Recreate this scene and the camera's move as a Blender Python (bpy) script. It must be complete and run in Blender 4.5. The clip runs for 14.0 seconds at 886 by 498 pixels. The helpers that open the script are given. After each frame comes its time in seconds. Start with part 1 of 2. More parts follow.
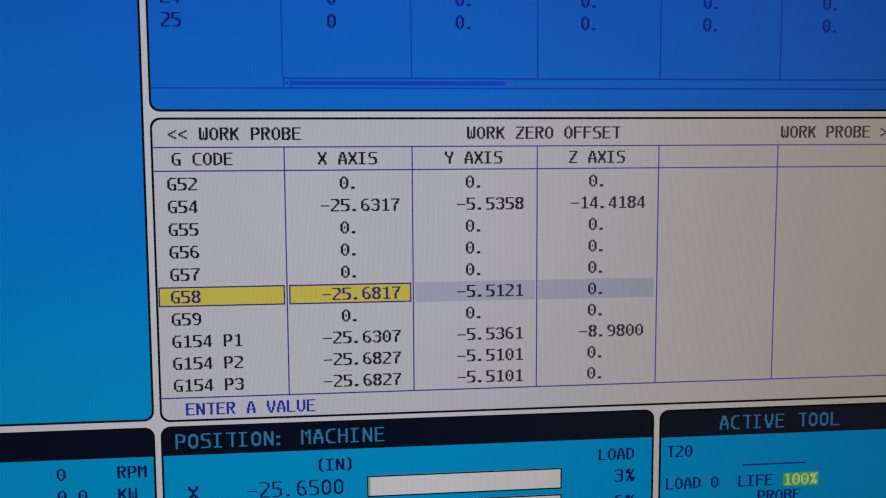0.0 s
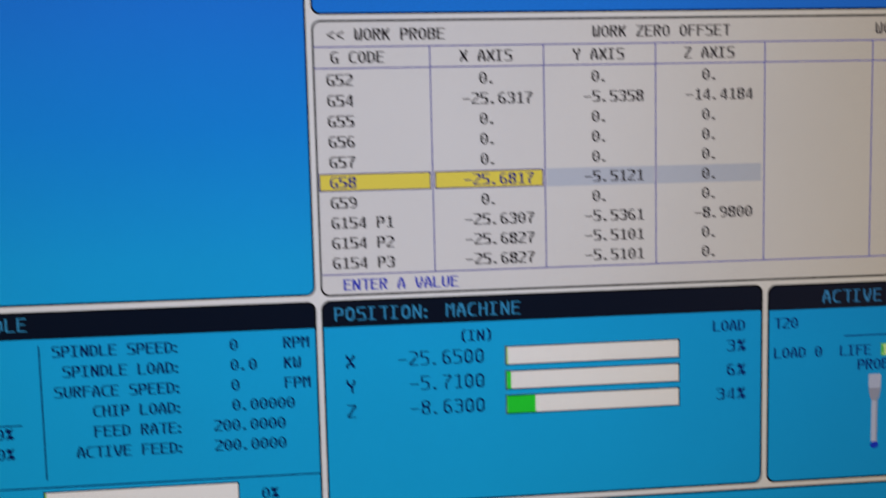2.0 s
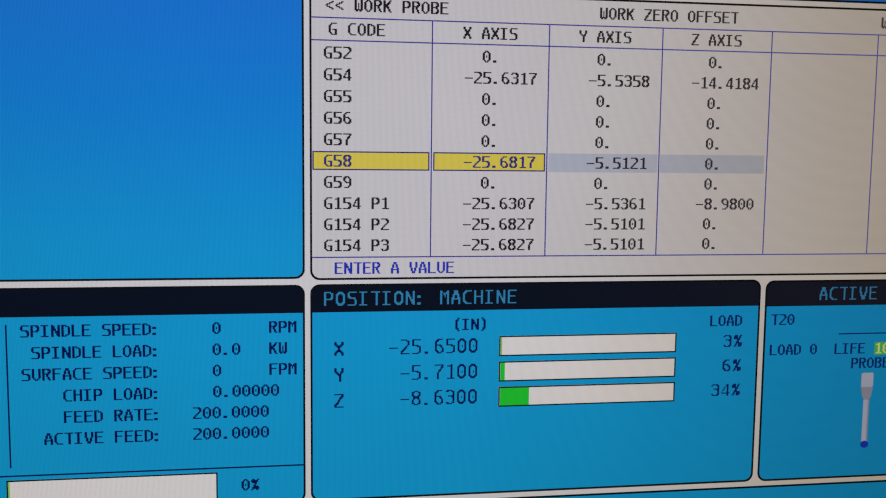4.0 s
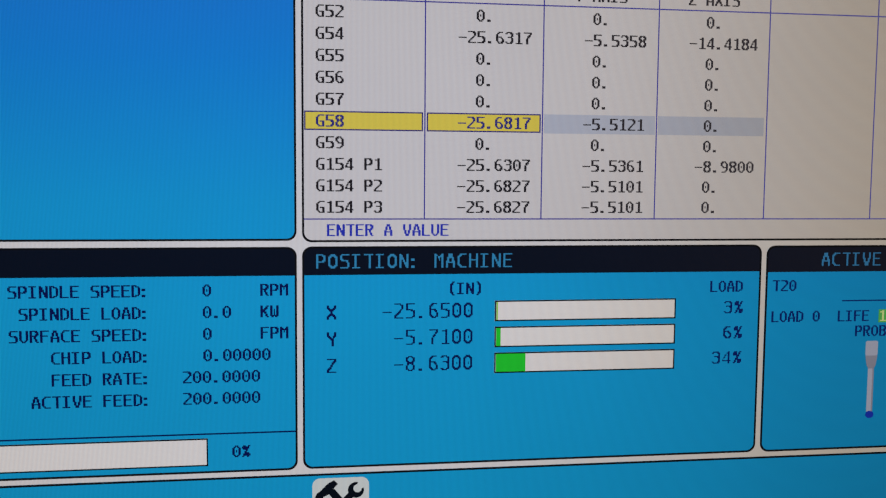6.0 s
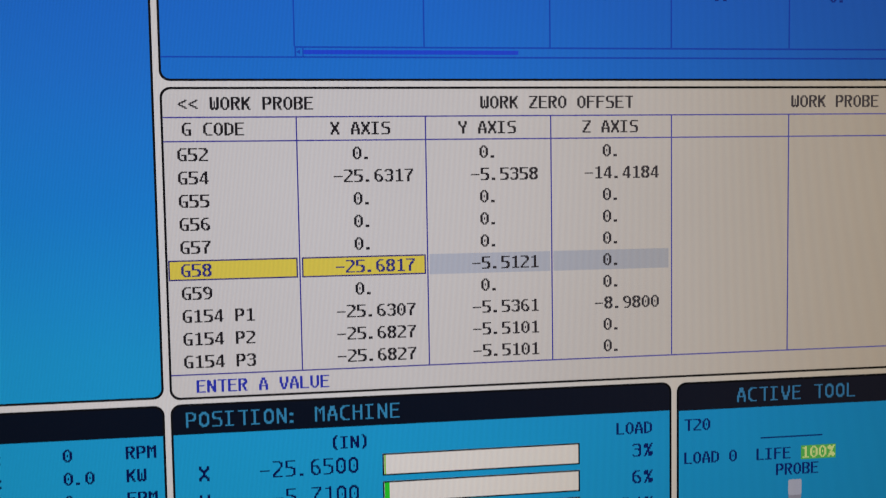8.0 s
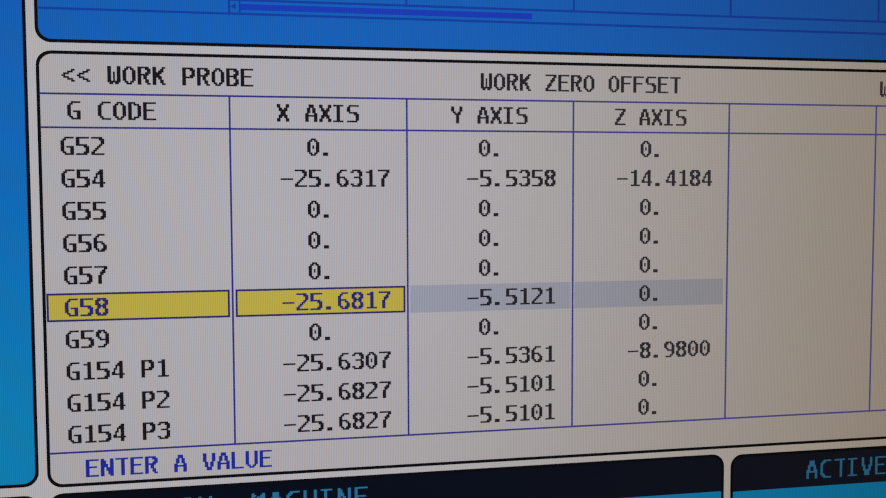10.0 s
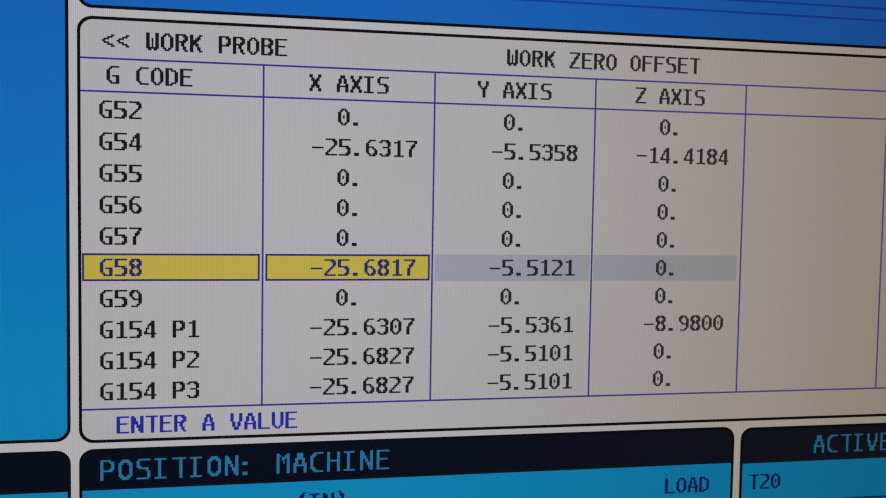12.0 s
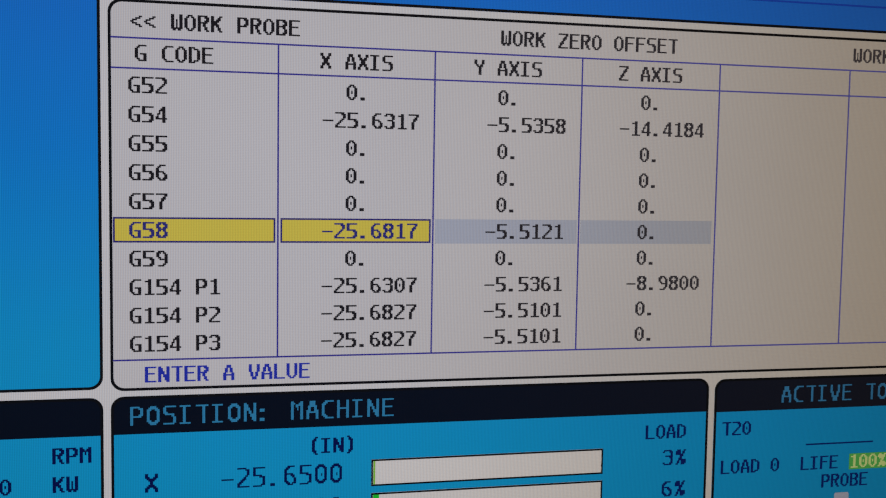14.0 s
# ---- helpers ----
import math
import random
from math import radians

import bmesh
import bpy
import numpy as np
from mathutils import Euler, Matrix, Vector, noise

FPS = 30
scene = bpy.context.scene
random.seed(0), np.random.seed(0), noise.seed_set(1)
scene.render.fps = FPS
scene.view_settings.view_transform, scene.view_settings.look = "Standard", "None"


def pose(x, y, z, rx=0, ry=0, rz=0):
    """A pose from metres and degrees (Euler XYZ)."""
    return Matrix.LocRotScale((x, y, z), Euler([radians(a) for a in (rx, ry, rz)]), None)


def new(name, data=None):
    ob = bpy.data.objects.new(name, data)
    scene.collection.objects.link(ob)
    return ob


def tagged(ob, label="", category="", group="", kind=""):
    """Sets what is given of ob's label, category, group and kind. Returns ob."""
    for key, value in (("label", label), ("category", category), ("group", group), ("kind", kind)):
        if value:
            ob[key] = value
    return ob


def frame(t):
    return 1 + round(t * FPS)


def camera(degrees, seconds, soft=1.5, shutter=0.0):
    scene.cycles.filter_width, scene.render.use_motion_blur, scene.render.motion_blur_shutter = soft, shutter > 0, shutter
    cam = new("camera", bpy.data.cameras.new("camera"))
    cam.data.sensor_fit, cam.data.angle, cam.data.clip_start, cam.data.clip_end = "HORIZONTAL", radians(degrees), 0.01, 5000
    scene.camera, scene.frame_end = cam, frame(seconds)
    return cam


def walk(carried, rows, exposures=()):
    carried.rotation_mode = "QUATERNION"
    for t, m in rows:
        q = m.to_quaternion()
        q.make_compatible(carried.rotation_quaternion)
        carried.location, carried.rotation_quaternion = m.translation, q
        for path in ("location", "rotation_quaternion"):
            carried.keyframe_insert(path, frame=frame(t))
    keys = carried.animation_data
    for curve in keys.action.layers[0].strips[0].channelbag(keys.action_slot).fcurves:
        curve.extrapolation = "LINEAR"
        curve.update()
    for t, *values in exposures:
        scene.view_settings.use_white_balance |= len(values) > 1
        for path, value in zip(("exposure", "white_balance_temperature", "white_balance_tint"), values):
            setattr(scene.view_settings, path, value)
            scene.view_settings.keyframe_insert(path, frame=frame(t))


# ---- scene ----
# A lit machine-control display, seen from a hand's reach. All layout numbers are in display units:
# 1 unit = 128 dots of a 1024 x 768 display = 38 mm. x to the right, z up, the display's face is at y = 0.
U = 0.038
Z0 = 1.40 - 0.7 * U          # world height of display z = 0
DOT = 1 / 128                # one display dot, in units
LAYER = 0.00005              # step between things drawn over one another, in metres

cam = camera(49.41, 14.0, soft=1.2, shutter=0.2)
ROWS = [
    (0, -0.129, -6.058, 1.689, -6.38, -5.68, -0.30),
    (0.3, -0.081, -6.038, 1.684, -6.64, -5.90, -0.36),
    (0.5, -0.050, -6.024, 1.680, -6.63, -5.71, -0.40),
    (0.7, 0.005, -6.034, 1.653, -6.14, -5.85, -0.41),
    (0.8, 0.032, -6.038, 1.640, -5.82, -5.64, -0.42),
    (1, 0.086, -6.048, 1.613, -6.41, -5.65, -0.43),
    (1.1, 0.138, -6.133, 1.518, -6.60, -5.26, -0.40),
    (1.2, 0.189, -6.218, 1.422, -6.11, -5.94, -0.37),
    (1.3, 0.103, -6.235, 1.266, -6.97, -6.34, -0.49),
    (1.4, 0.016, -6.251, 1.109, -6.42, -6.15, -0.60),
    (1.5, -0.070, -6.268, 0.953, -6.38, -5.53, -0.72),
    (1.6, -0.125, -6.395, 0.823, -6.95, -5.91, -0.84),
    (1.7, -0.180, -6.523, 0.692, -7.01, -6.29, -0.97),
    (1.8, -0.235, -6.650, 0.562, -5.48, -5.85, -1.09),
    (1.9, -0.624, -6.672, 0.767, -5.51, -6.32, -1.24),
    (2, -1.014, -6.694, 0.973, -5.43, -5.48, -1.38),
    (2.1, -1.229, -6.678, 1.126, -5.21, -4.61, -1.19),
    (2.2, -1.444, -6.663, 1.280, -6.21, -4.97, -1.01),
    (2.3, -1.463, -6.620, 1.234, -6.60, -5.07, -0.68),
    (2.4, -1.481, -6.578, 1.188, -7.37, -5.00, -0.34),
    (2.5, -1.500, -6.536, 1.142, -8.60, -5.14, -0.00),
    (2.6, -1.485, -6.477, 0.956, -9.42, -4.95, 0.19),
    (2.7, -1.469, -6.419, 0.771, -9.63, -4.84, 0.38),
    (4.8, -1.347, -6.357, 0.932, -8.67, -6.26, 0.71),
    (5, -1.415, -6.310, 0.835, -9.09, -5.58, 0.58),
    (5.2, -1.384, -6.321, 0.755, -9.32, -5.89, 0.52),
    (5.3, -1.369, -6.326, 0.715, -9.38, -5.88, 0.50),
    (5.5, -1.337, -6.337, 0.635, -8.64, -5.28, 0.44),
    (5.8, -1.288, -6.335, 0.560, -8.51, -4.54, 0.43),
    (6, -1.255, -6.333, 0.510, -8.49, -4.81, 0.43),
    (6.2, -1.164, -6.337, 0.462, -7.99, -5.08, 0.53),
    (6.3, -1.119, -6.339, 0.439, -7.95, -4.43, 0.59),
    (6.4, -1.074, -6.341, 0.415, -8.14, -4.22, 0.64),
    (6.5, -1.029, -6.343, 0.391, -8.61, -4.20, 0.69),
    (6.6, -1.005, -6.278, 0.443, -9.25, -4.49, 0.62),
    (6.7, -0.981, -6.213, 0.496, -9.30, -4.54, 0.54),
    (6.8, -0.957, -6.149, 0.548, -9.24, -4.66, 0.47),
    (6.9, -0.933, -6.084, 0.600, -9.10, -4.83, 0.40),
    (7, -0.910, -6.019, 0.652, -9.16, -4.14, 0.32),
    (7.2, -0.679, -6.035, 1.076, -8.70, -4.00, -0.49),
    (7.3, -0.584, -6.060, 1.155, -8.71, -3.39, -0.62),
    (7.4, -0.488, -6.085, 1.235, -8.72, -3.62, -0.75),
    (7.5, -0.392, -6.109, 1.315, -8.34, -3.86, -0.89),
    (7.6, -0.392, -6.083, 1.310, -9.15, -3.79, -0.89),
    (7.7, -0.392, -6.057, 1.305, -9.13, -3.65, -0.90),
    (7.8, -0.393, -6.090, 1.300, -8.68, -3.27, -0.90),
    (7.9, -0.393, -6.004, 1.295, -7.92, -4.35, -0.91),
    (8, -0.393, -5.978, 1.290, -8.07, -3.67, -0.91),
    (8.1, -0.302, -5.787, 1.343, -8.21, -3.37, -0.83),
    (8.2, -0.211, -5.596, 1.396, -7.80, -3.88, -0.74),
    (10.3, -0.406, -4.391, 1.255, -11.31, -3.33, -0.09),
    (10.5, -0.465, -4.482, 1.202, -11.37, -3.23, 0.18),
    (10.7, -0.500, -4.538, 1.191, -11.97, -2.71, 0.33),
    (10.8, -0.518, -4.566, 1.186, -11.82, -2.27, 0.41),
    (11, -0.554, -4.621, 1.175, -11.40, -3.15, 0.57),
    (11.2, -0.555, -4.591, 1.172, -11.80, -3.38, 0.64),
    (11.3, -0.555, -4.575, 1.170, -11.75, -3.32, 0.67),
    (11.5, -0.556, -4.544, 1.166, -11.68, -3.07, 0.74),
    (11.7, -0.539, -4.523, 1.163, -12.02, -2.67, 0.82),
    (11.8, -0.530, -4.512, 1.161, -11.86, -3.21, 0.85),
    (12, -0.512, -4.491, 1.157, -11.58, -3.22, 0.93),
    (12.2, -0.537, -4.486, 1.116, -11.46, -3.33, 0.92),
    (12.5, -0.575, -4.479, 1.054, -11.73, -3.22, 0.91),
    (12.7, -0.592, -4.493, 1.055, -11.76, -3.93, 0.91),
    (12.8, -0.600, -4.500, 1.055, -11.77, -3.84, 0.91),
    (13, -0.617, -4.513, 1.056, -12.21, -4.03, 0.90),
    (13.2, -0.645, -4.589, 1.042, -12.87, -3.48, 0.86),
    (13.3, -0.658, -4.628, 1.036, -12.87, -3.55, 0.84),
    (13.5, -0.685, -4.704, 1.022, -12.40, -3.93, 0.80),
    (13.7, -0.682, -4.776, 1.036, -12.19, -3.96, 0.83),
    (14, -0.676, -4.886, 1.057, -12.56, -3.88, 0.87),
]


def carried_pose(x, y, z, yaw, pitch, roll):
    return Matrix.Translation((U * x, U * y, Z0 + U * z)) @ pose(0, 0, 0, 90 + pitch, 0, yaw) @ pose(0, 0, 0, 0, 0, roll)


# The camera sets its exposure anew as it goes.
EXPOSURES = [(0.0, -0.31, 6350, 10), (1.0, -0.30, 6650, 10), (1.5, -0.29, 6700, 10), (1.8, -0.2, 6700, 10), (2.0, 0.0, 6700, 10), (2.7, 0.02, 6700, 10), (5.0, -0.04, 6700, 10),
             (6.5, -0.04, 6700, 10), (7.5, 0.0, 7000, 10), (8.2, -0.01, 7000, 10), (10.3, -0.27, 6700, 10), (14.0, -0.27, 6700, 10)]
walk(cam, [(t, carried_pose(*p)) for t, *p in ROWS], EXPOSURES)

# ---- world and light ----
world = bpy.data.worlds.new("world")
world.use_nodes = True
world.node_tree.nodes["Background"].inputs["Color"].default_value = (0.5, 0.55, 0.6, 1)
world.node_tree.nodes["Background"].inputs["Strength"].default_value = 0.05
scene.world = world

# Unseen lamp, added to lift the bezel and give the display some gloss.
lamp_data = bpy.data.lights.new("added_light", "AREA")
lamp_data.shape, lamp_data.size, lamp_data.size_y = "RECTANGLE", 1.2, 0.2
lamp_data.energy, lamp_data.color = 9, (1.0, 0.93, 0.84)
lamp = new("added_light", lamp_data)
lamp.matrix_world = pose(0.3, -1.0, 2.37)


# ---- materials ----
def linear(r, g, b):
    return tuple((c / 255 / 12.92 if c <= 10 else ((c / 255 + 0.055) / 1.055) ** 2.4) for c in (r, g, b)) + (1.0,)


def surface(name, colour, roughness, metallic=0.0, grain=0.0, scale=200.0):
    m = bpy.data.materials.new(name)
    m.use_nodes = True
    nodes, links = m.node_tree.nodes, m.node_tree.links
    bsdf = nodes["Principled BSDF"]
    bsdf.inputs["Roughness"].default_value = roughness
    bsdf.inputs["Metallic"].default_value = metallic
    tex = nodes.new("ShaderNodeTexNoise")
    tex.inputs["Scale"].default_value = scale
    tex.inputs["Detail"].default_value = 6
    coord = nodes.new("ShaderNodeNewGeometry")
    links.new(coord.outputs["Position"], tex.inputs["Vector"])
    big = nodes.new("ShaderNodeTexNoise")
    big.inputs["Scale"].default_value = scale / 30
    links.new(coord.outputs["Position"], big.inputs["Vector"])
    both = nodes.new("ShaderNodeMath")
    both.operation = "MULTIPLY"
    links.new(tex.outputs["Fac"], both.inputs[0])
    links.new(big.outputs["Fac"], both.inputs[1])
    ramp = nodes.new("ShaderNodeValToRGB")
    ramp.color_ramp.elements[0].color = tuple(c * (1 - grain) for c in colour[:3]) + (1,)
    ramp.color_ramp.elements[1].color = tuple(min(1, c * (1 + grain)) for c in colour[:3]) + (1,)
    ramp.color_ramp.elements[1].position = 0.5
    links.new(both.outputs[0], ramp.inputs["Fac"])
    links.new(ramp.outputs["Color"], bsdf.inputs["Base Color"])
    bump = nodes.new("ShaderNodeBump")
    bump.inputs["Strength"].default_value = 0.25
    bump.inputs["Distance"].default_value = 0.0002
    links.new(tex.outputs["Fac"], bump.inputs["Height"])
    links.new(bump.outputs["Normal"], bsdf.inputs["Normal"])
    return m


def math_node(nodes, links, op, a, b=None):
    n = nodes.new("ShaderNodeMath")
    n.operation = op
    for i, v in enumerate((a, b)):
        if v is None:
            continue
        if isinstance(v, (int, float)):
            n.inputs[i].default_value = v
        else:
            links.new(v, n.inputs[i])
    return n.outputs[0]


def ramp_node(nodes, links, fac, stops):
    """A colour ramp over 0..1 from (place, linear colour) stops."""
    n = nodes.new("ShaderNodeValToRGB")
    e = n.color_ramp.elements
    e[0].position, e[0].color = stops[0]
    e[1].position, e[1].color = stops[-1]
    for p, c in stops[1:-1]:
        e.new(p).color = c
    links.new(fac, n.inputs["Fac"])
    return n.outputs["Color"]


def lcd_group():
    """What all dots of the liquid-crystal panel share: the painted shift across its width, the cloudy backlight and the
    red, green and blue stripes of each dot.
    """
    g = bpy.data.node_groups.new("lcd_panel", "ShaderNodeTree")
    g.interface.new_socket("Shown", in_out="INPUT", socket_type="NodeSocketColor")
    g.interface.new_socket("ViewShift", in_out="INPUT", socket_type="NodeSocketColor")
    g.interface.new_socket("Light", in_out="OUTPUT", socket_type="NodeSocketColor")
    nodes, links = g.nodes, g.links
    gin, gout = nodes.new("NodeGroupInput"), nodes.new("NodeGroupOutput")
    geo = nodes.new("ShaderNodeNewGeometry")
    sep = nodes.new("ShaderNodeSeparateXYZ")
    links.new(geo.outputs["Position"], sep.inputs[0])
    # Viewing-angle dimming and tinting, painted into the dots' light from left to right.
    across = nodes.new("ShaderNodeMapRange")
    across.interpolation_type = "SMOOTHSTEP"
    across.inputs["From Min"].default_value = U * SHIFT_FROM
    across.inputs["From Max"].default_value = U * SHIFT_TO
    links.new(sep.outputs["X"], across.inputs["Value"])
    view_shift = nodes.new("ShaderNodeMix")
    view_shift.data_type = "RGBA"
    links.new(across.outputs["Result"], view_shift.inputs["Factor"])
    view_shift.inputs[6].default_value = (1, 1, 1, 1)
    links.new(gin.outputs["ViewShift"], view_shift.inputs[7])
    # Cloudy backlight.
    cloud = nodes.new("ShaderNodeTexNoise")
    cloud.inputs["Scale"].default_value = 14
    cloud.inputs["Detail"].default_value = 3
    links.new(geo.outputs["Position"], cloud.inputs["Vector"])
    glow = math_node(nodes, links, "ADD", math_node(nodes, links, "MULTIPLY", cloud.outputs["Fac"], 0.16), 0.92)
    # Stripes of the three colours, and the dark line under each row of dots.
    turn = math_node(nodes, links, "MULTIPLY", sep.outputs["X"], 2 * math.pi / (U * DOT))
    rows = math_node(nodes, links, "MULTIPLY", sep.outputs["Z"], 2 * math.pi / (U * DOT))
    row = math_node(nodes, links, "ADD", math_node(nodes, links, "MULTIPLY", math_node(nodes, links, "COSINE", rows), 0.04), 1.0)
    row = math_node(nodes, links, "MULTIPLY", row, glow)
    comb = nodes.new("ShaderNodeCombineColor")
    for i, shift in enumerate((0.0, 0.55, 1.1)):
        wave = math_node(nodes, links, "COSINE", math_node(nodes, links, "ADD", turn, -shift))
        band = math_node(nodes, links, "ADD", math_node(nodes, links, "MULTIPLY", wave, 0.14), 1.0)
        links.new(math_node(nodes, links, "MULTIPLY", band, row), comb.inputs[i])
    # This gain cancels the coat's tint when the dots are seen straight on.
    tint_gain = nodes.new("ShaderNodeRGB")
    tint_gain.outputs[0].default_value = tuple(ANGLE_TINT[2] / c for c in ANGLE_TINT) + (1,)
    shown = gin.outputs["Shown"]
    for factor in (view_shift.outputs[2], comb.outputs[0], tint_gain.outputs[0]):
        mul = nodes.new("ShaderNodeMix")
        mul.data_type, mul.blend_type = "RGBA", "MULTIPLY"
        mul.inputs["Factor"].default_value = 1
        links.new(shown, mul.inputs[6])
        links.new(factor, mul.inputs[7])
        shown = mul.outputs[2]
    links.new(shown, gout.inputs["Light"])
    return g


SHIFT_FROM, SHIFT_TO = -0.4, 4.0
ANGLE_TINT = (0.29, 0.19, 0.088)    # coat tint standing in for viewing-angle loss: seen slantwise, darker and warmer
PANEL = lcd_group()
# Painted shift towards the right: what each shown colour is multiplied by there.
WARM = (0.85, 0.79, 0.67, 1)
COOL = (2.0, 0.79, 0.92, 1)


def lcd(name, rgb=None, view_shift=WARM, stops=None):
    """Lit dots of one shown colour, or of one with a viewing-angle shift painted in from top to bottom, behind a matt
    antiglare film.
    """
    m = bpy.data.materials.new(name)
    m.use_nodes = True
    nodes, links = m.node_tree.nodes, m.node_tree.links
    bsdf = nodes["Principled BSDF"]
    bsdf.inputs["Base Color"].default_value = (0.012, 0.012, 0.014, 1)
    bsdf.inputs["Roughness"].default_value = 0.38
    panel = nodes.new("ShaderNodeGroup")
    panel.node_tree = PANEL
    panel.inputs["ViewShift"].default_value = view_shift
    if stops:
        geo = nodes.new("ShaderNodeNewGeometry")
        sep = nodes.new("ShaderNodeSeparateXYZ")
        links.new(geo.outputs["Position"], sep.inputs[0])
        high = nodes.new("ShaderNodeMapRange")
        low, top = stops[0][0], stops[-1][0]
        high.inputs["From Min"].default_value = Z0 + U * low
        high.inputs["From Max"].default_value = Z0 + U * top
        links.new(sep.outputs["Z"], high.inputs["Value"])
        links.new(ramp_node(nodes, links, high.outputs["Result"], [((z - low) / (top - low), linear(*c)) for z, c in stops]), panel.inputs["Shown"])
    else:
        panel.inputs["Shown"].default_value = linear(*rgb)
    links.new(panel.outputs["Light"], bsdf.inputs["Emission Color"])
    bsdf.inputs["Emission Strength"].default_value = 1 / ANGLE_TINT[2]
    bsdf.inputs["Coat Weight"].default_value = 1.0
    bsdf.inputs["Coat IOR"].default_value = 1.05
    bsdf.inputs["Coat Roughness"].default_value = 0.38
    bsdf.inputs["Coat Tint"].default_value = ANGLE_TINT + (1,)
    return m


WHITE = lcd("lcd_white", (185, 184, 193))
FRAME_WHITE = lcd("lcd_frame_white", (192, 192, 201))
BAR_WHITE = lcd("lcd_bar_white", (203, 202, 209))
# The panes' blue, its viewing-angle change painted in from foot to top.
BLUE = lcd("lcd_blue", view_shift=COOL, stops=[(-2.3, (4, 138, 193)), (-0.4, (4, 142, 199)), (0.3, (6, 137, 200)), (1.2, (8, 118, 203)), (2.0, (18, 105, 201)), (3.6, (15, 82, 199))])
BLACK = lcd("lcd_black", (10, 14, 22))
HEADER = lcd("lcd_header", (5, 15, 32), view_shift=(5.0, 2.0, 1.4, 1))
HEADER_TEXT = lcd("lcd_header_text", (41, 119, 166), view_shift=(1.3, 0.8, 0.9, 1))
TABLE_TEXT = lcd("lcd_table_text", (26, 26, 34), view_shift=(5.5, 5.0, 4.0, 1))
NAVY = lcd("lcd_navy", (2, 16, 74), view_shift=(2.9, 3.0, 2.2, 1))
# Lighter copy of the navy: the upper pane's viewing-angle shift painted in.
SHIFTED_NAVY = lcd("lcd_shifted_navy", (12, 32, 106), view_shift=(2.0, 1.8, 1.7, 1))
DEEP_BLUE = lcd("lcd_deep_blue", (15, 68, 176), view_shift=COOL)
SCROLL_BLUE = lcd("lcd_scroll_blue", (24, 64, 200), view_shift=COOL)
THUMB_BLUE = lcd("lcd_thumb_blue", (42, 58, 176))
RULE = lcd("lcd_rule", (50, 48, 138), view_shift=(2.9, 3.3, 1.6, 1))
COMMAND = lcd("lcd_command", (32, 46, 162))
MARKED = lcd("lcd_marked_text", (42, 44, 116))
CELL_LINE = lcd("lcd_cell_line", (42, 40, 110), view_shift=(1.75, 1.65, 1.6, 1))
ICON = lcd("lcd_icon", (3, 12, 24))
TILE = lcd("lcd_tile", (182, 190, 197))
YELLOW = lcd("lcd_yellow", (196, 181, 78))
PALE_BLUE = lcd("lcd_pale_blue", (159, 165, 186))
GREEN = lcd("lcd_green", (22, 180, 48))
LIME = lcd("lcd_lime", (120, 176, 70))
LIFE_GREEN = lcd("lcd_life_green", (80, 178, 98))
LIFE_TEXT = lcd("lcd_life_text", (196, 224, 166))
PROBE_GREY = lcd("lcd_probe_grey", (152, 154, 166), view_shift=(1.0, 1.1, 1.4, 1))
PROBE_SHADE = lcd("lcd_probe_shade", (122, 124, 136), view_shift=(1.1, 1.15, 1.4, 1))
PROBE_BLUE = lcd("lcd_probe_blue", (22, 52, 196))

BEZEL = surface("bezel_plastic", (0.005, 0.0065, 0.008), 0.6, grain=0.35, scale=900)
HOUSING = surface("housing_paint", (0.03, 0.03, 0.032), 0.45, grain=0.2, scale=600)
WALL = surface("wall_paint", (0.42, 0.40, 0.37), 0.7, grain=0.12, scale=60)
FLOOR = surface("concrete", (0.22, 0.21, 0.20), 0.75, grain=0.3, scale=40)


# ---- helpers for building ----
def part(name, bm, material, parent, label=""):
    me = bpy.data.meshes.new(name)
    bm.to_mesh(me)
    bm.free()
    return part_mesh(name, me, material, parent, label)


def part_mesh(name, me, material, parent, label=""):
    if material:
        me.materials.append(material)
    ob = new(name, me)
    ob.parent = parent
    return tagged(ob, label)


def at(x, z, level):
    return (U * x, -LAYER * level, Z0 + U * z)


def slab(outline, level):
    """A thin slab of the given outline (x, z in order, seen from the front), its face at a level and its back on the level below."""
    bm = bmesh.new()
    front = [bm.verts.new(at(x, z, level)) for x, z in outline]
    back = [bm.verts.new(at(x, z, level - 0.8)) for x, z in outline]
    bm.faces.new(front)
    bm.faces.new(back[::-1])
    for i in range(len(outline)):
        j = (i + 1) % len(outline)
        bm.faces.new((front[j], front[i], back[i], back[j]))
    bmesh.ops.recalc_face_normals(bm, faces=bm.faces)
    return bm


def rounded(x0, x1, z0, z1, r=0.062, corners=(1, 1, 1, 1), steps=6):
    """A rectangle's outline with rounded corners: low left, low right, top right, top left."""
    out = []
    for (cx, cz, a0), on in zip(((x0, z0, 180), (x1, z0, 270), (x1, z1, 0), (x0, z1, 90)), corners):
        if not on:
            out.append((cx, cz))
            continue
        mx, mz = cx + (r if cx == x0 else -r), cz + (r if cz == z0 else -r)
        for k in range(steps + 1):
            a = radians(a0 + 90 * k / steps)
            out.append((mx + r * math.cos(a), mz + r * math.sin(a)))
    return out


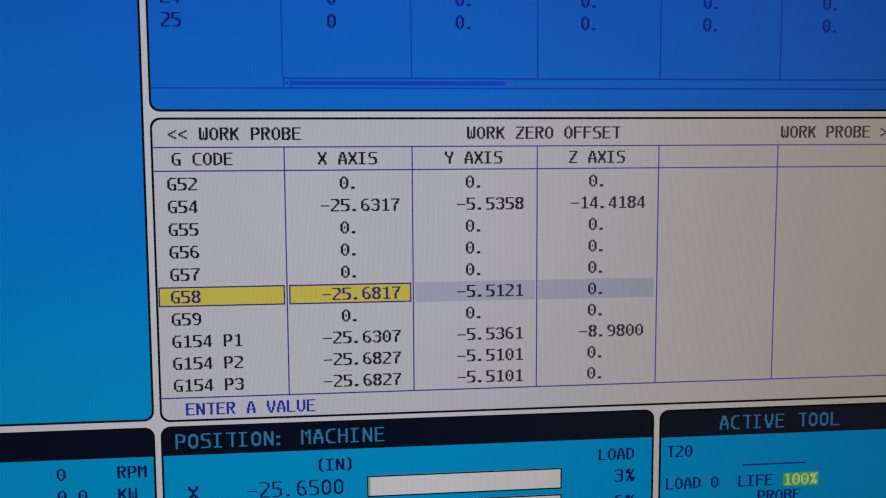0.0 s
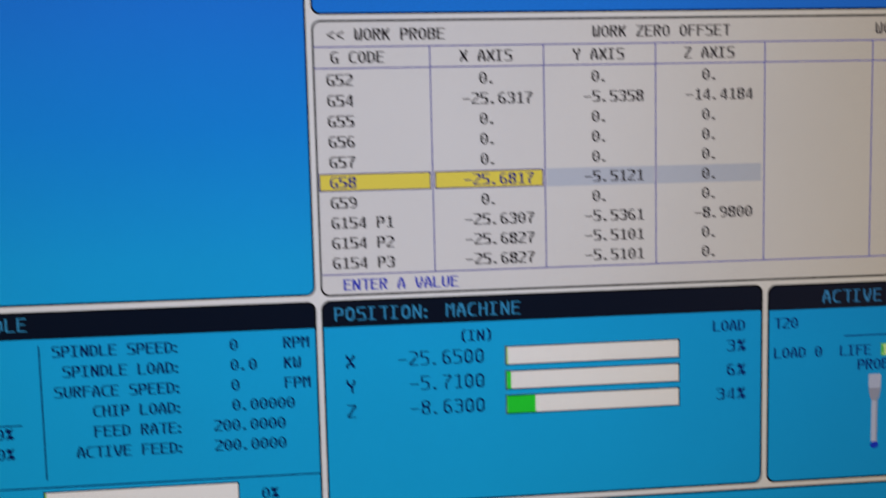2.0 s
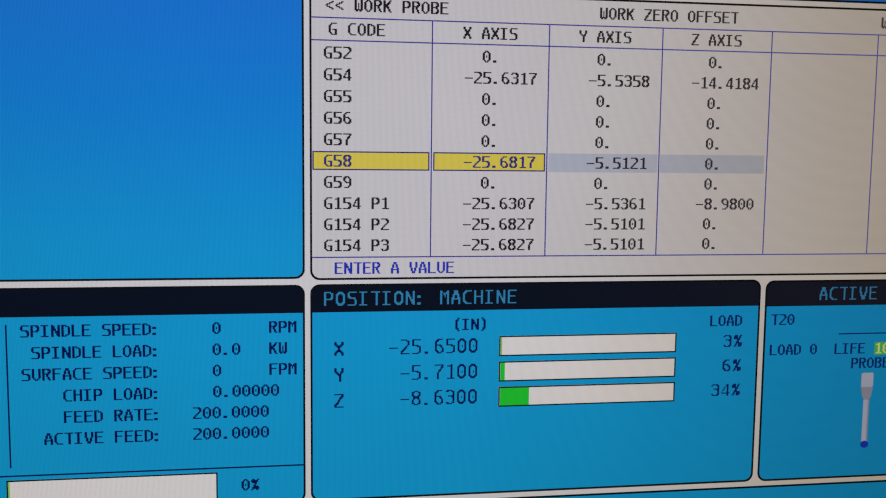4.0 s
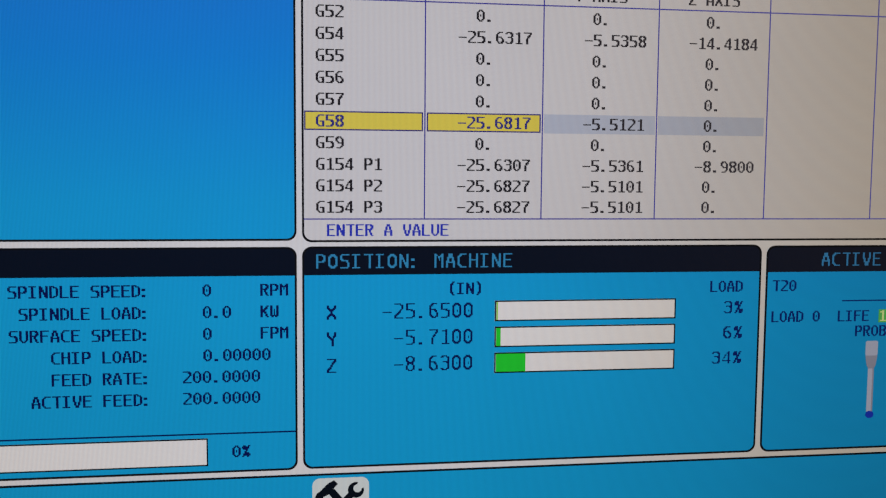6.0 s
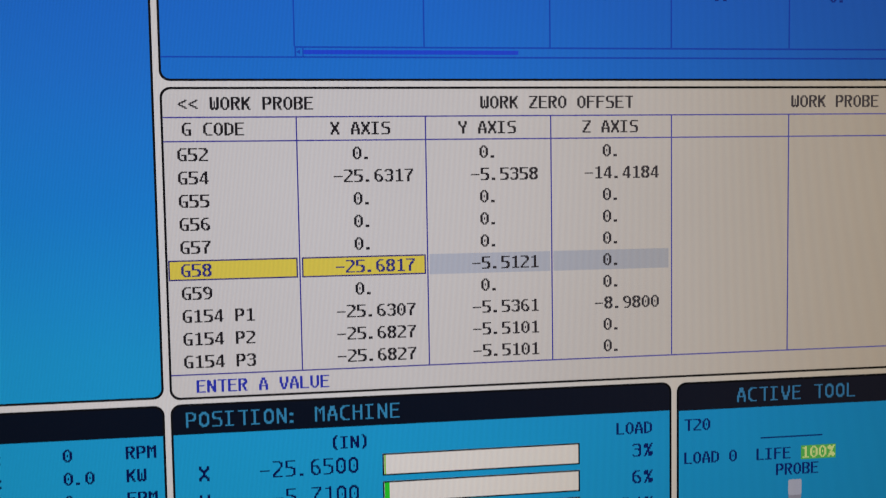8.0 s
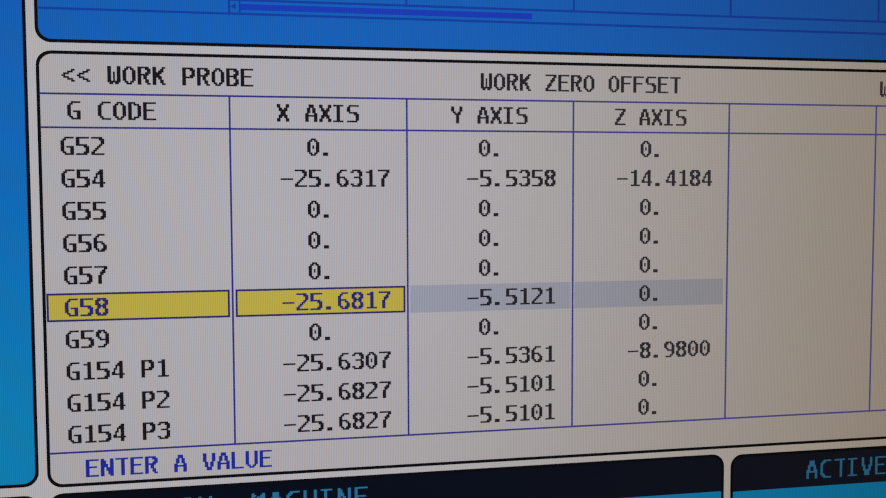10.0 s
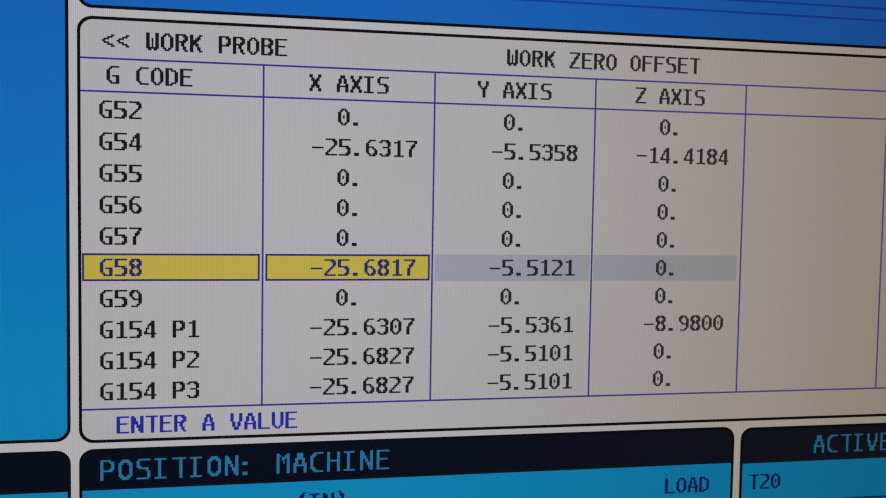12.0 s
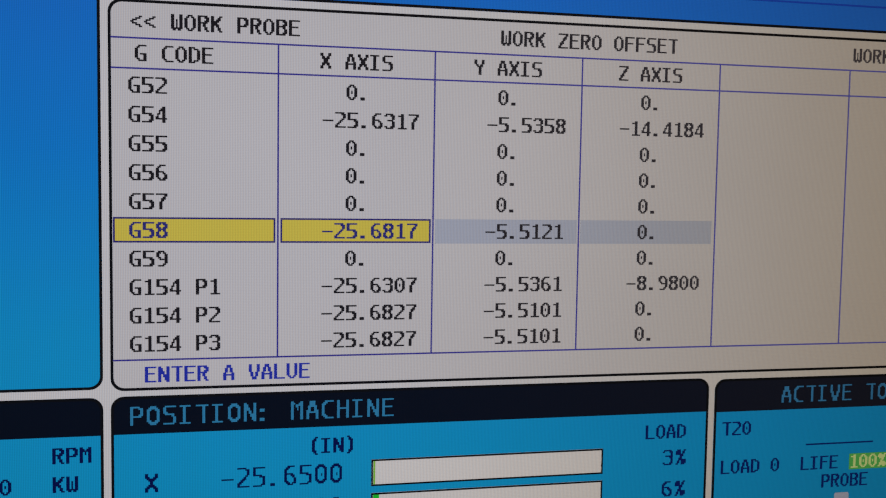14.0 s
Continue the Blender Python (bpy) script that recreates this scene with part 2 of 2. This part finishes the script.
def ring(outer, inner, level):
    """A thin band between two outlines with equally many points."""
    bm = bmesh.new()
    n = len(outer)
    v = [[bm.verts.new(at(x, z, level - d)) for x, z in line] for line in (outer, inner) for d in (0, 0.8)]
    for i in range(n):
        j = (i + 1) % n
        bm.faces.new((v[0][i], v[0][j], v[2][j], v[2][i]))
        bm.faces.new((v[0][j], v[0][i], v[1][i], v[1][j]))
        bm.faces.new((v[2][i], v[2][j], v[3][j], v[3][i]))
    bmesh.ops.recalc_face_normals(bm, faces=bm.faces)
    return bm


def box_lines(x0, x1, z0, z1, w):
    return [(x0, z0), (x1, z0), (x1, z1), (x0, z1)], [(x0 + w, z0 + w), (x1 - w, z0 + w), (x1 - w, z1 - w), (x0 + w, z1 - w)]


def rect(name, x0, x1, z0, z1, level, material, parent, label=""):
    return part(name, slab([(x0, z0), (x1, z0), (x1, z1), (x0, z1)], level), material, parent, label)


def outline(name, x0, x1, z0, z1, w, level, material, parent):
    return part(name, ring(*box_lines(x0, x1, z0, z1, w), level), material, parent)


# ---- fixed-width writing: a pen two dots wide and one dot high draws each letter in whole display dots ----
# Strokes of each letter as points x, y: 0 to 5 across the letter, 0 to 9 from its foot to its top; "/" lifts the pen, "." takes one of a single dot.
STROKES = {
    "0": "29 39 57 52 30 20 02 07 29", "1": "18 28 / 39 30 / 10 50", "2": "09 39 58 56 01 00 50", "3": "08 19 39 58 56 45 25 / 45 54 51 30 10 01",
    "4": "40 49 / .38 02 / 02 52", "5": "59 09 05 35 54 51 30 00", "6": "49 29 07 02 20 30 51 53 35 05", "7": "09 59 58 24 20",
    "8": "29 39 58 56 35 25 06 08 29 / 25 35 53 51 30 20 01 03 25", "9": "10 30 52 57 39 29 08 06 24 54", "A": "00 03 29 39 53 50 / 03 53",
    "B": "00 09 39 58 56 35 05 / 35 53 51 30 00", "C": "59 29 07 02 20 50", "D": "00 09 29 57 52 20 00", "E": "59 09 00 50 / 05 45",
    "F": "59 09 00 / 05 45", "G": "59 29 07 02 20 50 54 34", "H": "09 00 / 59 50 / 05 55", "I": "09 49 / 00 40 / 29 20", "K": "09 00 / 59 14 04 / 25 50",
    "L": "09 00 50", "M": "00 09 / 59 50 / .28 36 35 36 48", "N": "00 09 50 59", "O": "29 39 57 52 30 20 02 07 29", "P": "00 09 39 58 55 34 04",
    "R": "00 09 39 58 56 35 05 / 25 50", "S": "59 19 08 06 15 45 53 51 40 00", "T": "09 59 / 39 30", "U": "09 02 20 30 52 59",
    "V": "09 06 20 30 56 59", "W": "09 02 10 / 59 52 40 / .36 31", "X": "09 08 51 50 / 00 01 58 59", "Y": "09 07 34 57 59 / 34 30", "Z": "09 59 58 01 00 50",
    ".": "11 21 / 10 20", ":": "05 15 / 06 16 / 00 10 / 01 11", "-": "04 54", "%": "07 08 19 28 27 16 07 / 59 00 / 32 43 52 51 40 31 32",
    "(": "49 27 22 40", ")": "19 37 32 10", "<": "57 04 51", ">": "07 54 01",
}
GLYPHS = {}
PEN = 2


def glyph(ch, wide, high):
    """The runs of lit dots of one letter of the given size in dots: (row from its foot, first dot, last dot + 1)."""
    key = (ch, wide, high)
    if key in GLYPHS:
        return GLYPHS[key]
    low, tall = (-1, high + 2) if ch in "()" else (0, high)
    across, up = (wide - PEN) / 5, (tall - 1) / 9
    if ch in ".:":
        across, up = 1, (1 if ch == "." else up)
    dots = set()
    for stroke in STROKES[ch].split("/"):
        pen = 1 if "." in stroke else PEN
        points = [(int(p[0]) * across, int(p[1]) * up) for p in stroke.replace(".", "").split()]
        for (x0, y0), (x1, y1) in zip(points, points[1:]):
            n = 2 * math.ceil(max(abs(x1 - x0), abs(y1 - y0))) + 1
            for k in range(n + 1):
                x, y = round(x0 + (x1 - x0) * k / n), round(y0 + (y1 - y0) * k / n)
                dots.update((y + low, x + d) for d in range(pen))
    if ch == "0":
        dots.update((high // 2 - d, wide // 2) for d in (0, 1))
    runs = []
    for r in sorted({r for r, _ in dots}):
        line = sorted(c for q, c in dots if q == r)
        first = last = line[0]
        for c in line[1:] + [999]:
            if c > last + 1:
                runs.append((r, first, last + 1))
                first = c
            last = c
    GLYPHS[key] = runs
    return runs


def text(name, words, x, z, parent, material, cell=8, high=10, level=6, label=""):
    """Words whose first cell begins at x and whose capitals are centred on z. cell and high are in dots."""
    verts, faces = [], []
    foot = z - high * DOT / 2
    # The larger writing has thinner uprights.
    wide, free, thin = (7, 0, 0) if cell == 8 else (cell - 2, 0.65, 0.3)
    for i, ch in enumerate(words):
        for r, first, last in glyph(ch, wide, high) if ch != " " else ():
            x0, x1 = x + (i * cell + free + first) * DOT, x + (i * cell + free + last - (thin if ch not in "%.:XYZ" else 0)) * DOT
            z0, z1 = foot + r * DOT, foot + (r + 1) * DOT
            n = len(verts)
            verts += [at(a, b, level) for a, b in ((x0, z0), (x1, z0), (x1, z1), (x0, z1))]
            faces.append((n, n + 1, n + 2, n + 3))
    me = bpy.data.meshes.new(name)
    me.from_pydata(verts, [], faces)
    return part_mesh(name, me, material, parent, label)


def text_to(name, words, x_end, z, parent, material, cell=8, high=10, level=6):
    """Words whose last cell ends at x_end."""
    return text(name, words, x_end - len(words) * cell * DOT, z, parent, material, cell, high, level)


# ---- the room ----
def plain_box(x0, x1, y0, y1, z0, z1, bevel=0.0, segments=2):
    bm = bmesh.new()
    bmesh.ops.create_cube(bm, size=1, matrix=Matrix.Translation(((x0 + x1) / 2, (y0 + y1) / 2, (z0 + z1) / 2)) @ Matrix.Diagonal((x1 - x0, y1 - y0, z1 - z0, 1)))
    if bevel:
        bmesh.ops.bevel(bm, geom=bm.edges[:], offset=bevel, segments=segments, affect="EDGES")
    return bm


def room_piece(name, label, material, *size):
    return tagged(part(name, plain_box(*size), material, None), label, kind="structure")


BACK = 0.06  # the wall that the monitor hangs on
room_piece("floor", "plain grey concrete workshop floor", FLOOR, -1.3, 1.3, -2.0, BACK + 0.1, -0.1, 0)
room_piece("ceiling", "plain painted workshop ceiling", WALL, -1.3, 1.3, -2.0, BACK + 0.1, 2.4, 2.5)
room_piece("wall_north", "plain painted wall behind the mounted monitor", WALL, -1.2, 1.2, BACK, BACK + 0.1, 0, 2.4)
room_piece("wall_south", "plain painted workshop wall facing the monitor", WALL, -1.2, 1.2, -2.0, -1.9, 0, 2.4)
room_piece("wall_west", "plain painted workshop side wall", WALL, -1.3, -1.2, -2.0, BACK + 0.1, 0, 2.4)
room_piece("wall_east", "plain painted workshop side wall", WALL, 1.2, 1.3, -2.0, BACK + 0.1, 0, 2.4)

# ---- the monitor ----
LEFT, RIGHT, LOW, TOP = -4.29, 3.710, -2.30, 3.70
monitor = tagged(new("control_monitor"), "black machine control monitor showing a lit work offset table", "monitor")


def build_case():
    m = 0.55
    bm = plain_box(U * (LEFT - m), U * (RIGHT + m), 0.004, BACK, Z0 + U * (LOW - m), Z0 + U * (TOP + m), 0.004)
    part("housing", bm, HOUSING, monitor, "dark painted metal housing")
    # The bezel: a frame whose inner lip slopes down to the glass.
    bm = bmesh.new()
    loops = []
    for grow, y in ((m, 0.004), (m, -0.003), (m - 0.06, -0.0045), (0.16, -0.0030), (0.04, -0.0016), (0.0, -0.0003), (0.0, 0.003)):
        loops.append([bm.verts.new((U * x, y, Z0 + U * z)) for x, z in ((LEFT - grow, LOW - grow), (RIGHT + grow, LOW - grow), (RIGHT + grow, TOP + grow), (LEFT - grow, TOP + grow))])
    for a, b in zip(loops, loops[1:]):
        for i in range(4):
            j = (i + 1) % 4
            bm.faces.new((a[i], a[j], b[j], b[i]))
    bmesh.ops.recalc_face_normals(bm, faces=bm.faces)
    part("bezel", bm, BEZEL, monitor, "matt black plastic bezel")
    bm = plain_box(U * (LEFT + 0.002), U * (RIGHT - 0.002), 0, 0.0038, Z0 + U * (LOW + 0.002), Z0 + U * (TOP - 0.002))
    part("display_panel", bm, FRAME_WHITE, monitor, "lit display panel with a white screen background")


build_case()


def pane(name, label, x0, x1, z0, z1, fill, header=None):
    """A round-cornered pane of the picture with its black border, and its dark title strip if it has one."""
    w = 0.0138
    ob = part(name, slab(rounded(x0, x1, z0, z1), 1), fill, monitor, label)
    part("pane_border", ring(rounded(x0, x1, z0, z1), rounded(x0 + w, x1 - w, z0 + w, z1 - w, 0.052), 3), BLACK, ob)
    if header:
        part("title_strip", slab(rounded(x0, x1, header, z1, corners=(0, 0, 1, 1)), 2), HEADER, ob, "near-black title strip")
    return ob


X_GAP_L, X_GAP_R = -1.275, -1.240      # between the left and middle columns of panes
T_GAP_L, T_GAP_R = 1.953, 1.990        # between position and tool panes
X_END = 3.676
COLS = [-0.437, 0.356, 1.155, 1.954, 2.758]
HEAD = -0.190


# ---- the blank program pane ----
pane("program_pane", "empty blue program pane", LEFT + 0.035, X_GAP_L, 0.030, 3.40, BLUE)


# ---- the tool table above ----
def tool_offset_pane():
    p = pane("tool_offset_pane", "blue tool offset table", X_GAP_R, X_END, 1.949, 3.40, BLUE)
    w = 0.009
    for x in COLS:
        rect("column_line", x - w / 2, x + w / 2, 2.157, 3.05, 4, DEEP_BLUE, p)
    rect("table_line", X_GAP_R + 0.0125, COLS[0], 2.088, 2.097, 4, DEEP_BLUE, p)
    bar = outline("scroll_bar", COLS[0], X_END - 0.015, 2.088, 2.158, 0.010, 4, DEEP_BLUE, p)
    tagged(bar, "thin blue outline of the horizontal scroll bar")
    rect("scroll_thumb", -0.386, 0.951, 2.110, 2.136, 5, SCROLL_BLUE, p, "bright blue scroll thumb")
    rect("scroll_divider", -0.390, -0.382, 2.097, 2.150, 5, DEEP_BLUE, p)
    part("scroll_arrow", slab([(-0.427, 2.124), (-0.403, 2.110), (-0.403, 2.138)], 5), DEEP_BLUE, p)
    for i, number in enumerate(("25", "24")):
        z = 2.500 + 0.1397 * i
        text("row_number", number, -1.153, z, p, SHIFTED_NAVY, 8, 11)
        text("value_text", "0", COLS[0] + 0.277, z, p, SHIFTED_NAVY, 8, 11)
        for x in COLS[1:]:
            text("value_text", "0.", x + 0.277, z, p, SHIFTED_NAVY, 8, 11)


tool_offset_pane()


# ---- the work offset table ----
def work_offset_pane():
    z_top, z_low = 1.914, 0.020
    p = pane("work_offset_pane", "white work offset table with a highlighted row", X_GAP_R, X_END, z_low, z_top, WHITE)
    w = 0.008
    x0, x1 = X_GAP_R + 0.0125, X_END - 0.0125
    for z, end in ((1.732, x1), (1.588, x1), (0.172, x1)):
        rect("table_line", x0, end, z - w / 2, z + w / 2, 4, RULE, p)
    for x in COLS:
        rect("column_line", x - w / 2, x + w / 2, 0.172, 1.732, 4, RULE, p)
    text("pane_title", "<< WORK PROBE", -1.137, 1.814, p, TABLE_TEXT)
    text("pane_title", "WORK ZERO OFFSET", 0.703, 1.816, p, TABLE_TEXT)
    text("pane_title", "WORK PROBE >>", 2.773, 1.816, p, TABLE_TEXT)
    text("column_heading", "G CODE", -1.117, 1.661, p, TABLE_TEXT)
    for x, word in zip(COLS, ("X AXIS", "Y AXIS", "Z AXIS")):
        text("column_heading", word, x + 0.206, 1.661, p, TABLE_TEXT)
    rows = (("G52", "0.", "0.", "0."), ("G54", "-25.6317", "-5.5358", "-14.4184"), ("G55", "0.", "0.", "0."), ("G56", "0.", "0.", "0."),
            ("G57", "0.", "0.", "0."), ("G58", "-25.6817", "-5.5121", "0."), ("G59", "0.", "0.", "0."), ("G154 P1", "-25.6307", "-5.5361", "-8.9800"),
            ("G154 P2", "-25.6827", "-5.5101", "0."), ("G154 P3", "-25.6827", "-5.5101", "0."))
    for i, (code, *values) in enumerate(rows):
        z = 1.509 - 0.1397 * i
        marked = code == "G58"
        text("row_label", code, -1.148, z, p, MARKED if marked else TABLE_TEXT)
        for n, (x, value) in enumerate(zip(COLS, values)):
            ink = MARKED if marked and n == 0 else TABLE_TEXT
            if value == "0.":
                text("value_text", value, x + 0.338, z, p, ink)
            else:
                text_to("value_text", value, x + 0.719, z, p, ink)
    z0, z1 = 0.749, 0.873
    for a, b in ((-1.223, -0.450), (-0.424, 0.344)):
        rect("highlight_cell", a, b, z0, z1, 3, YELLOW, p, "yellow highlighted cell")
        outline("cell_outline", a, b, z0, z1, 0.0085, 5, CELL_LINE, p)
    rect("row_highlight", 0.368, COLS[2] - 0.010, z0 - 0.003, z1, 3, PALE_BLUE, p, "pale blue row highlight")
    rect("row_highlight", COLS[2] + 0.010, 1.934, z0 - 0.003, z1, 3, PALE_BLUE, p, "pale blue row highlight")
    text("prompt_text", "ENTER A VALUE", -1.079, 0.099, p, COMMAND, label="blue prompt writing")
    # Scroll bar at the right border.
    tagged(outline("scroll_bar", 3.594, x1, 0.172, 1.588, 0.011, 5, RULE, p), "thin blue outline of the scroll bar")
    rect("scroll_thumb", 3.616, 3.652, 1.402, 1.532, 5, THUMB_BLUE, p, "blue scroll thumb")
    for z in (1.532, 0.228):
        rect("scroll_divider", 3.605, x1 - 0.011, z - 0.004, z + 0.004, 5, RULE, p)
    part("scroll_arrow", slab([(3.618, 1.546), (3.650, 1.546), (3.634, 1.570)], 5), RULE, p)
    part("scroll_arrow", slab([(3.618, 0.214), (3.634, 0.190), (3.650, 0.214)], 5), RULE, p)


work_offset_pane()


# ---- spindle readings ----
def spindle_pane():
    p = pane("spindle_pane", "blue pane of spindle readings with a black title strip", LEFT + 0.035, X_GAP_L, -1.497, -0.010, BLUE, HEAD - 0.008)
    text("pane_title", "SPINDLE", -3.760, -0.094, p, HEADER_TEXT, 10, 12)
    rect("divider_line", -3.160, -3.150, -1.180, -0.245, 4, NAVY, p)
    rect("divider_line", LEFT + 0.048, X_GAP_L - 0.0125, -1.240, -1.230, 4, NAVY, p)
    table = (("SPINDLE SPEED:", "0", -1.877, "RPM"), ("SPINDLE LOAD:", "0.0", -1.877, "KW"), ("SURFACE SPEED:", "0", -1.877, "FPM"),
             ("CHIP LOAD:", "0.00000", -1.877, ""), ("FEED RATE:", "200.0000", -2.008, ""), ("ACTIVE FEED:", "200.0000", -2.008, ""))
    for i, (word, value, x, unit) in enumerate(table):
        z = -0.289 - 0.1415 * i
        text_to("reading_label", word, -2.194, z, p, NAVY)
        text("value_text", value, x, z, p, NAVY)
        if unit:
            text("unit_text", unit, -1.511, z, p, NAVY)
    # Override readings at the far side, of which the ends show.
    text("override_title", "DES", -3.794, -0.709, p, NAVY)
    rect("divider_line", LEFT + 0.10, -3.294, -0.794, -0.785, 4, NAVY, p)
    text("override_text", "D: 100%", -3.785, -0.846, p, NAVY)
    text("override_text", "100%", -3.598, -0.986, p, NAVY)
    # Spindle load bar.
    rect("load_bar", -3.185, -1.856, -1.449, -1.264, 3, BAR_WHITE, p, "white empty load bar")
    outline("bar_outline", -3.185, -1.856, -1.449, -1.264, 0.009, 4, BLACK, p)
    rect("load_fill", -3.176, -3.166, -1.440, -1.273, 5, LIME, p)
    text("load_text", "0%", -1.700, -1.356, p, NAVY)


spindle_pane()


# ---- machine position ----
def position_pane():
    p = pane("position_pane", "blue machine position pane with three load bars", X_GAP_R, T_GAP_L, -1.494, -0.008, BLUE, HEAD - 0.007)
    text("pane_title", "POSITION: MACHINE", -1.154, -0.106, p, HEADER_TEXT, 10, 12)
    text("unit_text", "(IN)", -0.277, -0.294, p, NAVY)
    text("column_heading", "LOAD", 1.576, -0.300, p, NAVY)
    for i, (axis, value, load, fill) in enumerate((("X", "-25.6500", "3%", 0.010), ("Y", "-5.7100", "6%", 0.031), ("Z", "-8.6300", "34%", 0.206))):
        z = -0.451 - 0.1780 * i
        text("axis_letter", axis, -1.087, z + 0.006, p, NAVY, 10, 12)
        text_to("value_text", value, -0.093, z + 0.010, p, NAVY, 10, 13)
        text_to("load_text", load, 1.834, z + 0.003, p, NAVY, 10, 11)
        z0, z1 = z - 0.070, z + 0.071
        rect("load_bar", 0.047, 1.329, z0, z1, 3, BAR_WHITE, p, "white load bar")
        outline("bar_outline", 0.047, 1.329, z0, z1, 0.009, 5, BLACK, p)
        rect("load_fill", 0.058, 0.058 + fill, z0 + 0.009, z1 - 0.009, 4, GREEN if fill > 0.02 else LIME, p, "green load fill")


position_pane()


# ---- active tool ----
def tool_pane():
    p = pane("active_tool_pane", "blue active tool pane with a probe picture", T_GAP_R, X_END, -1.496, -0.016, BLUE, HEAD - 0.014)
    text("pane_title", "ACTIVE TOOL", 2.401, -0.115, p, HEADER_TEXT, 10, 12)
    text("tool_number", "T20", 2.040, -0.300, p, NAVY)
    rect("divider_line", 2.575, 3.015, -0.418, -0.409, 4, NAVY, p)
    text("load_text", "LOAD 0", 2.039, -0.521, p, NAVY)
    text("life_text", "LIFE", 2.544, -0.523, p, NAVY)
    rect("life_field", 2.862, 3.112, -0.574, -0.480, 4, LIFE_GREEN, p, "green tool life field")
    text("life_text", "100%", 2.864, -0.525, p, LIFE_TEXT, label="pale tool life writing")
    text("tool_name", "PROBE", 2.683, -0.633, p, NAVY)
    # The probe picture: head, shoulder, stem and ball.
    part("probe_head", slab(rounded(2.773, 2.868, -0.815, -0.708, 0.012), 4), PROBE_GREY, p)
    part("probe_shoulder", slab([(2.786, -0.885), (2.800, -0.910), (2.842, -0.910), (2.856, -0.885), (2.868, -0.815), (2.773, -0.815)], 4), PROBE_SHADE, p)
    rect("probe_stem", 2.798, 2.844, -1.226, -0.910, 4, PROBE_GREY, p)
    rect("probe_stem_shade", 2.834, 2.844, -1.226, -0.910, 5, PROBE_SHADE, p)
    part("probe_ball", slab([(2.824 + 0.033 * math.cos(radians(a)), -1.248 + 0.027 * math.sin(radians(a))) for a in range(0, 360, 20)], 5), PROBE_BLUE, p)


tool_pane()


# ---- status bars below ----
def hammer(parent, cx, cz, s):
    """A hammer leaning to the left, in a tile of half-width s: its shaft, its head with a square face and a bent claw."""
    def laid(points):
        return [(cx + s * x, cz + s * z) for x, z in points]
    part("hammer_shaft", slab(laid([(-0.44, 0.44), (0.62, -0.80), (0.80, -0.64), (-0.24, 0.62)]), 5), ICON, parent)
    part("hammer_head", slab(laid([(-0.92, 0.30), (-0.72, 0.10), (-0.62, 0.22), (-0.62, 0.32), (-0.44, 0.40), (-0.22, 0.66), (-0.10, 0.78), (-0.24, 0.92), (-0.46, 0.80), (-0.70, 0.56), (-0.84, 0.46)]), 5), ICON, parent)


def wrench(parent, cx, cz, s):
    """A double-ended wrench leaning to the right."""
    def turned(points):
        c = math.sqrt(0.5)
        return [(cx + s * (x + z) * c, cz + s * (z - x) * c) for x, z in points]
    part("wrench_shaft", slab(turned([(-0.12, -0.62), (0.12, -0.62), (0.12, 0.60), (-0.12, 0.60)]), 4), ICON, parent)
    for up in (1, -1):
        jaw = [(0.29 * math.cos(radians(a)), 0.76 + 0.29 * math.sin(radians(a))) for a in range(120, 421, 25)]
        jaw += [(0.15 * math.cos(radians(a)), 0.84 + 0.15 * math.sin(radians(a))) for a in range(400, 139, -26)]
        part("wrench_jaw", slab(turned([(x, z * up) for x, z in (jaw if up > 0 else jaw[::-1])]), 5), ICON, parent)


def status_bars():
    p = pane("status_bar", "long blue status bar with a setup icon", LEFT + 0.035, X_END, -1.966, -1.530, BLUE)
    part("icon_tile", slab(rounded(-1.180, -0.802, -1.940, -1.562, 0.05), 3), TILE, p, "pale rounded icon tile")
    wrench(p, -0.991, -1.751, 0.189)
    hammer(p, -0.991, -1.751, 0.189)
    pane("message_bar", "long blue message bar along the display's foot", LEFT + 0.035, X_END, LOW + 0.03, -2.006, BLUE)


status_bars()
